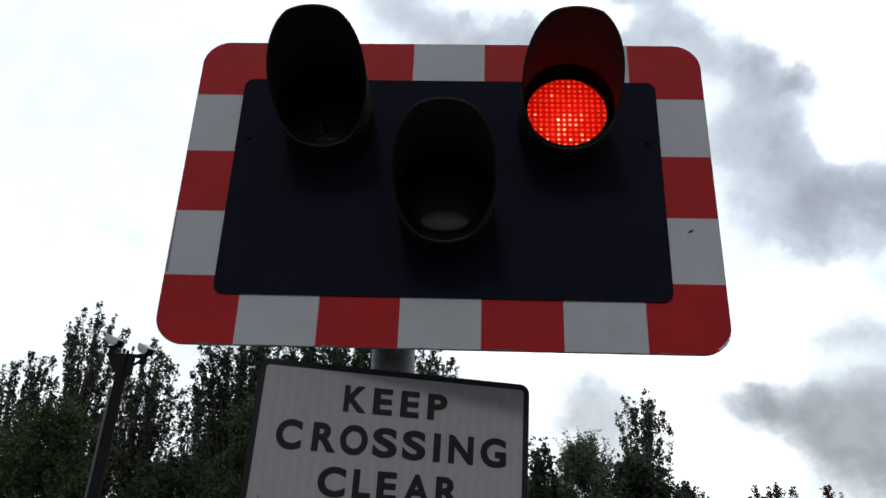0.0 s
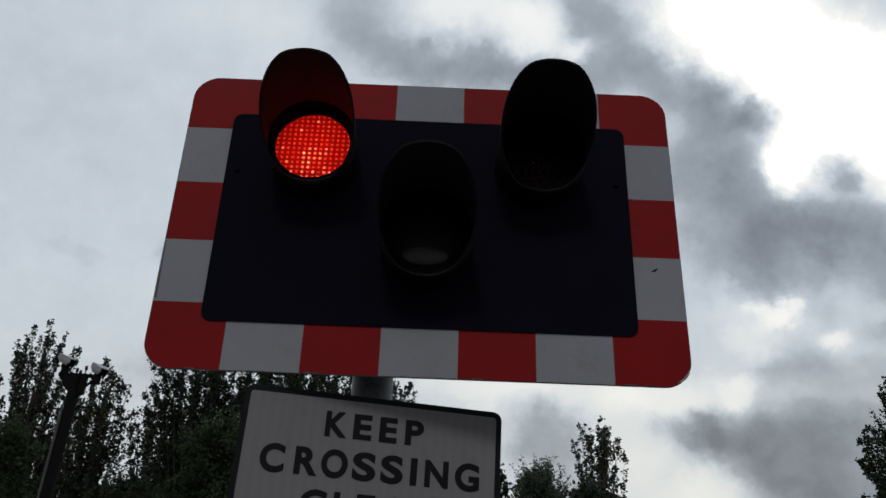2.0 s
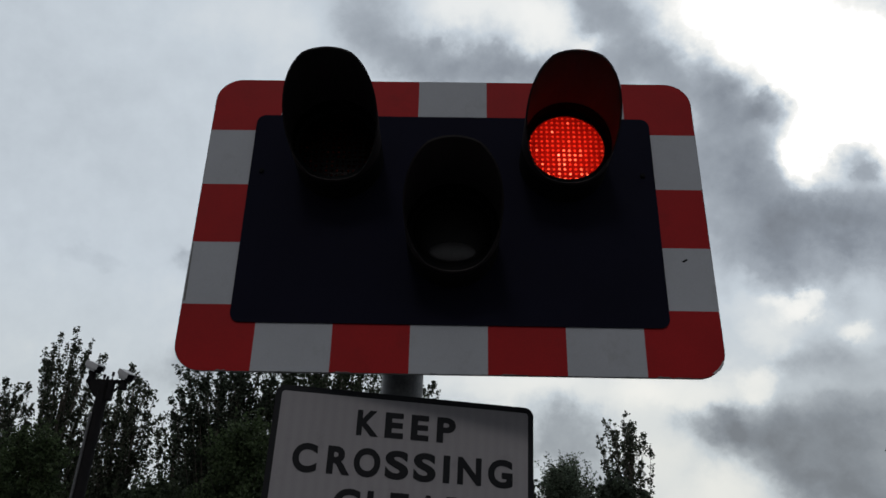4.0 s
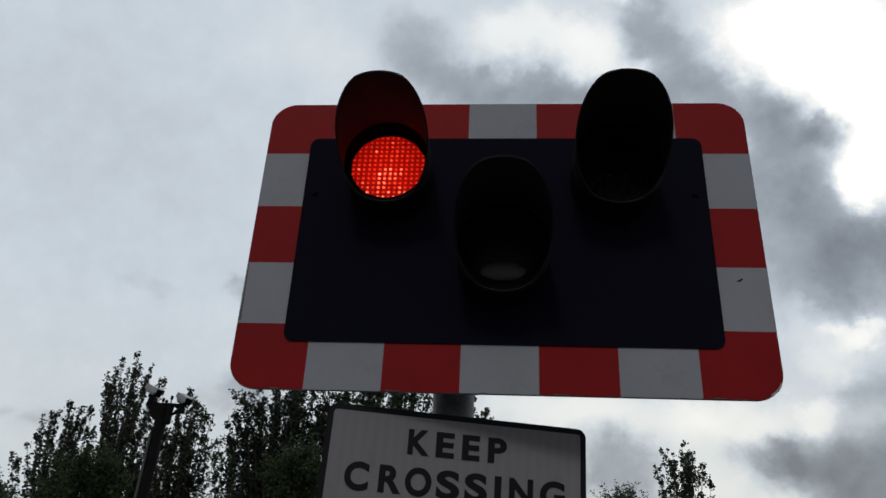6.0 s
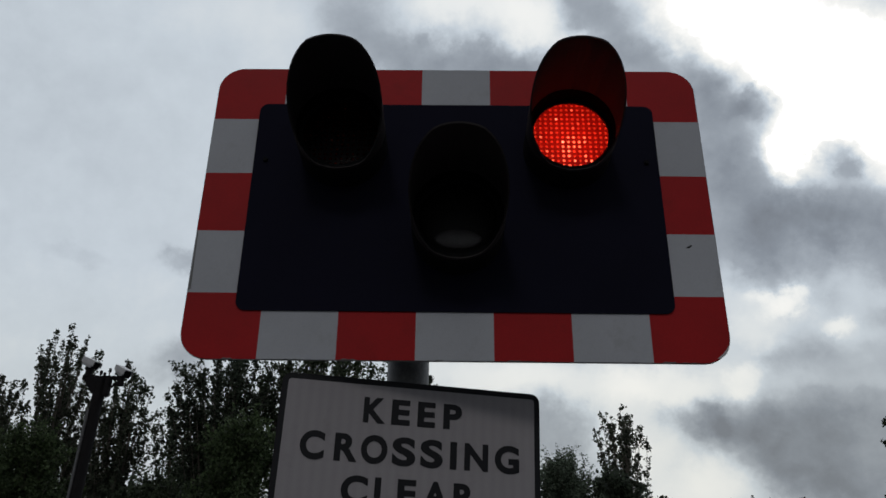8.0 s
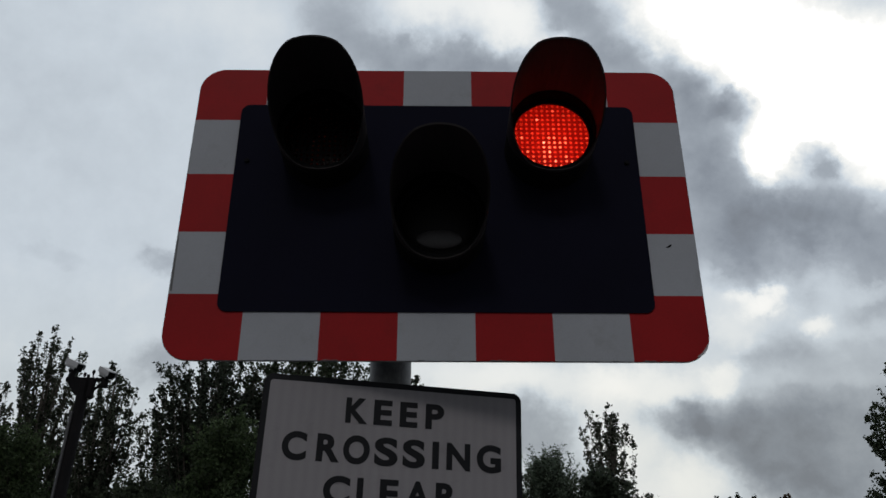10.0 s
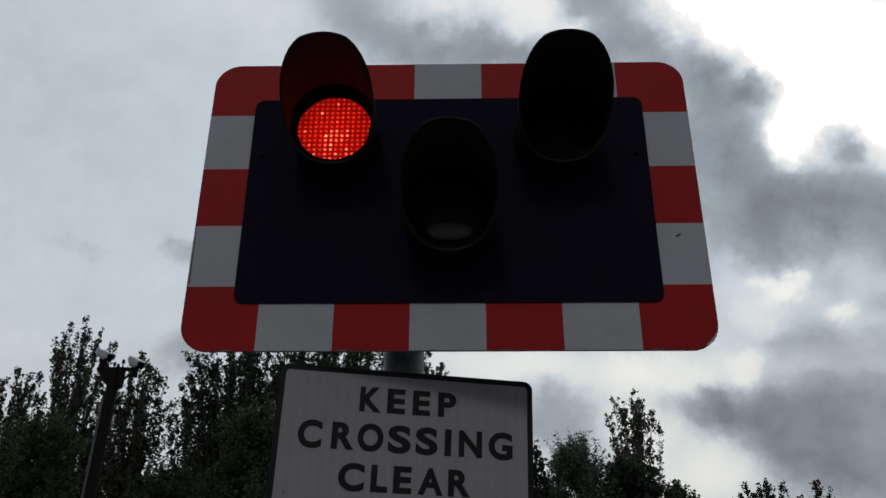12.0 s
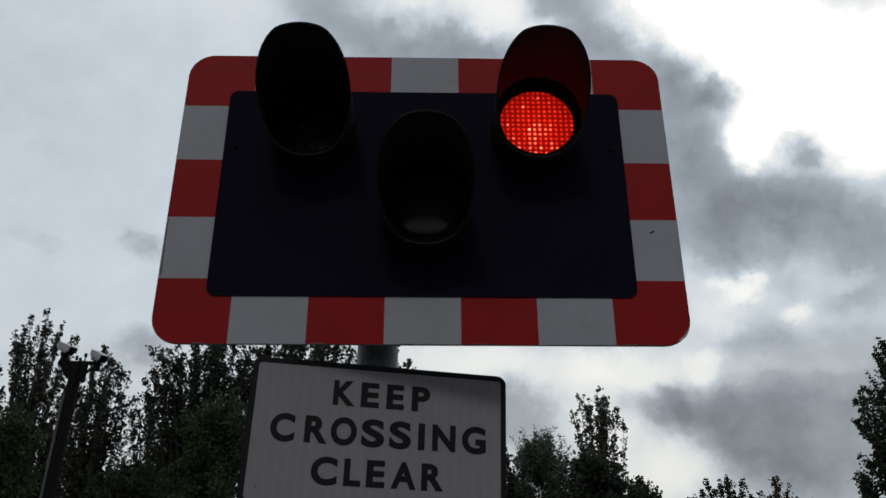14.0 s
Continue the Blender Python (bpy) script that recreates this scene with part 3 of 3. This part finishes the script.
at = pose(POLE_X, 0.072, 0, 0, 0, SIGN_TURN) @ Matrix.Translation((0.012, 0.001, 1.684)) @ pose(0, 0, 0, 0, 1.2)
low_sign, low_face = sign_base("small_sign", "small white rectangular sign plate with black border", 0.268, 0.19, at, 0.010, 0.012)
part("clamp", box(0.18, 0.03, 0.026, (0, 0.019, 0.03), 0.003), M_STEEL, low_sign)
part("mark", plate([(-0.272, -0.131), (-0.268, -0.131), (-0.268, -0.124), (-0.272, -0.123)], -0.0012, -0.0009), M_EDGE, keep_face, "small dark mark")
for x in (-0.06, 0.03):
    part("clip", box(0.03, 0.014, 0.012, (x, -0.004, 0.0985), 0.002), M_STEEL, low_sign, "bright steel clip")


# ---- camera mast ----
def camera_mast(x, y):
    mast = tagged(new("camera_mast"), "dark steel mast carrying two white surveillance cameras", "camera mast")
    mast.matrix_world = pose(x, y, 0, 0, 1.5)
    part("pole", tube((0, 0, 0), (0, 0, 5.95), 0.128, 0.118, 20), M_CAMPOLE, mast, "tapered dark pole")
    part("cable_duct", box(0.055, 0.05, 5.6, (-0.104, -0.094, 2.85), 0.008), M_STEEL, mast, "pale cable duct up the pole")
    wedge = bmesh.new()
    rows = [[wedge.verts.new((x, y, z)) for x, z in ((-0.15, 6.02), (0.02, 5.95), (0.02, 6.34), (-0.32, 6.34), (-0.32, 6.27))] for y in (-0.09, 0.09)]
    wedge.faces.new(rows[0])
    wedge.faces.new(rows[1][::-1])
    for k in range(5):
        wedge.faces.new((rows[0][k], rows[0][k - 1], rows[1][k - 1], rows[1][k]))
    part("head", join(tube((0.0, 0, 5.90), (0.0, 0, 6.36), 0.122, 0.11, 12), wedge, box(0.86, 0.10, 0.07, (0.03, 0, 6.36), 0.01), tube((0.12, 0, 6.06), (0.44, 0, 6.34), 0.03, 0.03, 8)), M_CAMPOLE, mast, "dark bracket head with a wedge under one arm")
    part("junction_box", box(0.11, 0.14, 0.44, (0.185, -0.06, 6.16), 0.012), M_CAMPOLE, mast, "dark junction box beside the pole top")
    for cx, cz, yaw, dip in ((-0.31, 6.66, -30, 22), (0.42, 6.50, -38, 24)):
        part("pan_head", join(tube((cx, 0, cz - 0.30), (cx, 0, cz - 0.10), 0.085, 0.06, 12), box(0.14, 0.12, 0.07, (cx, 0, cz - 0.13), 0.01)), M_CAMPOLE, mast)
        turn = pose(cx, 0, cz, 0, dip, yaw)
        body = part("camera_housing", box(0.38, 0.17, 0.15, (0, 0, 0), 0.02), M_CAMWHITE, mast, "white camera housing")
        body.matrix_basis = turn
        part("sun_shield", join(box(0.46, 0.20, 0.012, (0.02, 0, 0.092), 0.004), box(0.46, 0.008, 0.11, (0.02, 0.098, 0.036)), box(0.46, 0.008, 0.11, (0.02, -0.098, 0.036))), M_CAMWHITE, body, "white sun shield")
        part("front_window", box(0.05, 0.16, 0.14, (0.19, 0, -0.002), 0.003), M_BLACK, body, "dark glass front")
    for dx, dz in ((0.13, 6.50), (-0.05, 6.44), (0.03, 6.40)):
        part("antenna", join(tube((dx, 0.03, 6.36), (dx, 0.03, dz), 0.013, 0.013, 8), tube((dx, 0.03, dz), (dx, 0.03, dz + 0.08), 0.035, 0.03, 8)), M_CAMPOLE, mast)
    return mast


camera_mast(-7.625, 15.0)


# ---- trees ----
def tree(name, label, x, y, height, radius, mat, seed, limbs=30, twigs=14, per=34, leaf=0.17, steep=1.0, up=0.5, low=0.18, peak=0.42, sharp=0.5, reach=0.34, fluff=0.13, drop=0.0, plume=0.0, spread=0.5):
    """A tapered trunk, limbs that rise to the crown's outline, twigs on the limbs and leaves along the twigs."""
    rng = np.random.default_rng(seed)
    th = tagged(new(name), label, "tree", group="trees beyond the crossing")
    th.location = (x, y, 0)

    def outline(s):
        s = min(max(s, 0.0), 1.0)
        return radius * (0.6 + 0.4 * math.sin(math.pi / 2 * s / peak) if s < peak else math.cos(math.pi / 2 * (s - peak) / (1 - peak)) ** sharp)

    wood = [tube((0, 0, 0), (rng.normal(0, 0.15), rng.normal(0, 0.15), height * 0.88), 0.016 * height, 0.02, 10)]
    pts = []
    tw = reach * radius + 0.25
    for k in range(limbs):
        s = ((k + rng.uniform(0.1, 0.9)) / limbs) ** 0.85
        a = k * 2.39996 + rng.normal(0, 0.3)
        r = outline(s) * rng.uniform(0.55, 1.05)
        z1 = min(height * (low + (1 - low) * s) + rng.normal(0, 0.025 * height), height)
        z0 = min(max(0.10 * height, z1 - r * steep * rng.uniform(0.7, 1.3) - 0.4), height * 0.84)
        if drop:  # upright branches, the outer ones shorter
            g = math.sqrt((k + 0.5) / limbs)
            r = radius * g * 0.92
            z1 = height * (1 - drop * g ** 1.5) * rng.uniform(0.88, 1.0)
            z0 = min(height * 0.55, max(0.08 * height, z1 - rng.uniform(0.45, 0.75) * height))
        p0, p1 = Vector((0, 0, z0)), Vector((r * math.cos(a), r * math.sin(a), z1))
        mid = p0.lerp(p1, 0.5) + Vector((rng.normal(0, 0.12), rng.normal(0, 0.12), -0.10 * r))
        r0 = 0.005 * height * (1.1 - s) + 0.015
        wood += [tube(p0, mid, r0, r0 * 0.65, 6), tube(mid, p1, r0 * 0.65, 0.008, 5)]
        along = np.array((p1 - mid).normalized())
        for j in range(twigs):
            q = rng.uniform(0.18, 1.0) ** 0.75
            p = np.array(p0.lerp(mid, q * 2) if q < 0.5 else mid.lerp(p1, q * 2 - 1))
            d = along * 0.55 + rng.normal(0, 0.55, 3) + np.array((0, 0, up))
            d /= np.linalg.norm(d)
            n = int(per * rng.uniform(0.6, 1.5))
            f = rng.uniform(0, 1, (n, 1))
            size = tw * rng.uniform(0.5, 1.15)
            if plume:  # limbs clothed like plumes, slender towards the tip
                q = rng.uniform(0.10, 1.0)
                p = np.array(p0.lerp(mid, q * 2) if q < 0.5 else mid.lerp(p1, q * 2 - 1))
                d = along * 0.9 + rng.normal(0, spread, 3) + np.array((0, 0, 0.3))
                d /= np.linalg.norm(d)
                size = plume * (1.06 - q) ** 0.75 * rng.uniform(0.5, 1.2) + 0.12
            bend = np.array((0, 0, 0.12 * size)) * f * f
            pts.append(p + d * size * f + bend + rng.normal(0, 1, (n, 3)) * fluff * (1.25 - 0.7 * f))
            if j % 4 == 0:
                wood.append(tube(p, p + d * size * 0.9, 0.014, 0.005, 4))
    part("trunk", join(*wood), M_BARK, th, "grey-brown trunk with rising limbs")
    pts = np.concatenate(pts)
    pts = pts[pts[:, 2] > 0.3]
    n = len(pts)
    u = rng.normal(0, 1, (n, 3))
    u /= np.linalg.norm(u, axis=1)[:, None]
    w = np.cross(u, rng.normal(0, 1, (n, 3)))
    w /= np.linalg.norm(w, axis=1)[:, None]
    size = leaf * rng.uniform(0.55, 1.3, (n, 1))
    quad = np.stack([pts - u * size * 0.5, pts + w * size * 0.40, pts + u * size * 0.55, pts - w * size * 0.40], 1).reshape(-1, 3)
    me = bpy.data.meshes.new("crown")
    me.vertices.add(4 * n)
    me.vertices.foreach_set("co", quad.ravel())
    me.loops.add(4 * n)
    me.loops.foreach_set("vertex_index", np.arange(4 * n, dtype=np.int32))
    me.polygons.add(n)
    me.polygons.foreach_set("loop_start", np.arange(0, 4 * n, 4, dtype=np.int32))
    me.update(calc_edges=True)
    me.materials.append(mat)
    crown = new("crown", me)
    crown.parent = th
    tagged(crown, "uneven crown of small leaves", kind="stuff")
    return th


POPLAR = dict(up=1.7, reach=0.22, fluff=0.12)
tree("poplar_tree", "tall dark green poplar with feathery upright tips", -21.6, 42, 17.7, 2.5, M_POPLAR, 1, limbs=30, twigs=52, per=11, leaf=0.15, drop=0.17, fluff=0.08, plume=0.85)
tree("poplar_tree", "shorter dark green poplar with spreading plumes", -24.4, 41.5, 15.0, 2.8, M_POPLAR, 31, limbs=34, twigs=44, per=12, leaf=0.16, drop=0.30, fluff=0.08, plume=0.9)
tree("poplar_tree", "dark green poplar half hidden by its neighbours", -20.9, 44.5, 12.2, 1.9, M_DARK, 32, limbs=26, twigs=44, per=13, leaf=0.17, drop=0.2, fluff=0.09, plume=0.95)
tree("broadleaf_tree", "dark green tree behind the camera mast", -18.0, 42.5, 15.9, 2.7, M_POPLAR, 2, limbs=32, twigs=36, per=14, leaf=0.17, drop=0.22, fluff=0.10, plume=1.0, spread=0.85)
tree("broadleaf_tree", "dark green tree with sky showing between branches", -15.2, 45, 14.4, 2.5, M_DARK, 21, limbs=26, twigs=34, per=13, leaf=0.17, drop=0.2, fluff=0.10, plume=1.0, spread=0.85)
tree("broadleaf_tree", "broad dark green tree with dense foliage", -11.8, 41, 16.3, 3.8, M_GREEN, 3, limbs=58, twigs=46, per=16, leaf=0.16, drop=0.15, fluff=0.10, plume=1.15, spread=0.85)
tree("broadleaf_tree", "broad dark green tree with dense foliage", -6.8, 41.5, 17.3, 4.2, M_DARK, 4, limbs=58, twigs=46, per=16, leaf=0.16, drop=0.12, fluff=0.10, plume=1.15, spread=0.85)
tree("broadleaf_tree", "dark green tree with thin outer twigs", -2.6, 42, 15.6, 2.4, M_POPLAR, 5, limbs=38, twigs=38, per=14, leaf=0.16, drop=0.10, fluff=0.09, plume=0.9)
tree("low_tree", "low leafy tree, lighter green", -17.0, 31, 8.3, 2.5, M_LIGHT, 6, limbs=64, twigs=22, per=38, leaf=0.12)
tree("low_tree", "low leafy tree, lighter green", -8.2, 31, 8.9, 2.4, M_LIGHT, 7, limbs=54, twigs=20, per=38, leaf=0.13)
tree("low_tree", "low dark bushy tree", -12.6, 33, 6.4, 2.8, M_DARK, 8, limbs=54, twigs=20, per=38, leaf=0.15)
tree("low_tree", "low dark bushy tree", 0.8, 39, 8.8, 3.0, M_DARK, 9, limbs=54, twigs=20, per=38)
tree("young_poplar", "slim young poplar with bright green leaves", 3.3, 35, 8.6, 1.0, M_GREEN, 10, limbs=26, twigs=14, per=22, leaf=0.16, drop=0.3, **POPLAR)
tree("willow_tree", "rounded willow with grey-green leaves", 5.3, 36, 8.5, 2.1, M_WILLOW, 11, limbs=54, twigs=22, per=40, leaf=0.10, up=0.9)
tree("low_tree", "low dark bushy tree", 7.7, 37, 7.7, 2.4, M_GREEN, 12, limbs=54, twigs=20, per=38)
tree("poplar_tree", "tall slim poplar with gaps between its upright branches", 9.95, 45, 14.2, 1.75, M_POPLAR, 13, limbs=22, twigs=46, per=10, leaf=0.16, drop=0.13, fluff=0.08, plume=0.75, spread=0.65)
tree("low_tree", "low dark bushy tree", 11.7, 44, 7.6, 1.7, M_DARK, 14, limbs=40, twigs=16)
tree("low_tree", "low leafy tree at the edge of the wood", 14.1, 48, 7.3, 2.9, M_GREEN, 15, limbs=34, twigs=32, per=12, leaf=0.16, drop=0.35, fluff=0.08, plume=0.85)
tree("low_tree", "leafy tree at the edge of the wood", 18.0, 48, 8.9, 3.4, M_POPLAR, 16, limbs=44, twigs=32, per=13, leaf=0.16, drop=0.22, fluff=0.08, plume=0.75)
tree("low_tree", "small tree with leaves turning reddish brown", 20.6, 47, 9.0, 1.7, M_BROWN, 17, limbs=20, twigs=32, per=12, leaf=0.16, drop=0.25, fluff=0.08, plume=0.75)
tree("low_tree", "leafy tree at the edge of the wood", 22.8, 48, 7.8, 2.3, M_POPLAR, 18, limbs=30, twigs=30, per=12, leaf=0.16, drop=0.3, fluff=0.08, plume=0.75)
tree("broadleaf_tree", "tall dark tree with dense upswept leafy branches", 21.2, 30, 14.2, 4.2, M_DARK, 19, limbs=130, twigs=54, per=15, leaf=0.13, drop=0.36, fluff=0.08, plume=0.95)
tree("low_tree", "low dark bushy tree under the tall one", 20.4, 31.5, 8.8, 3.3, M_DARK, 33, limbs=60, twigs=40, per=16, leaf=0.15, drop=0.25, fluff=0.09, plume=1.0)
tree("low_tree", "slim young tree at the edge of the wood", 21.9, 40, 6.8, 0.9, M_POPLAR, 22, limbs=24, twigs=12, per=20, leaf=0.15, drop=0.3, **POPLAR)
tree("low_tree", "pale grey-green tree far off", -33.5, 50, 10.9, 3.0, M_WILLOW, 20, limbs=50)


# ---- what moves: drifting cloud, lamp blinds that make the lights flash in turn ----
BEAT, FIRST = 0.7815, 0.212
DROP = Matrix.Translation((0, 0, -0.225))
SHUT = Matrix.Identity(4)


def flashes(start, length):
    """Rows for a blind that clears its lamp from start, once a beat."""
    t = start - BEAT
    spans = []
    while t < 14.0:
        spans.append((t, t + length))
        t += BEAT
    lit = lambda s: any(a <= s < b for a, b in spans)
    rows = [(0.0, DROP if lit(0.0) else SHUT)]
    step = 1.0 / FPS
    for a, b in spans:
        for moment, before, after in ((a, SHUT, DROP), (b, DROP, SHUT)):
            f0 = round(moment * FPS)
            if f0 * step > 0.05 and (f0 + 1) * step < 13.96:
                rows += [((f0 - 1) * step, before), (f0 * step, after)]
    rows.append((14.0, DROP if lit(14.0) else SHUT))
    return rows


def motions():
    walk(clouds, [(t, pose(0, 0, 0, -0.03 * (t - 11), 0, 0.17 * (t - 11))) for t in (0.0, 3.5, 7.0, 10.5, 14.0)])
    walk(blind_a, flashes(FIRST, 0.385))
    walk(blind_b, flashes(FIRST + 0.385, 0.396))


motions()
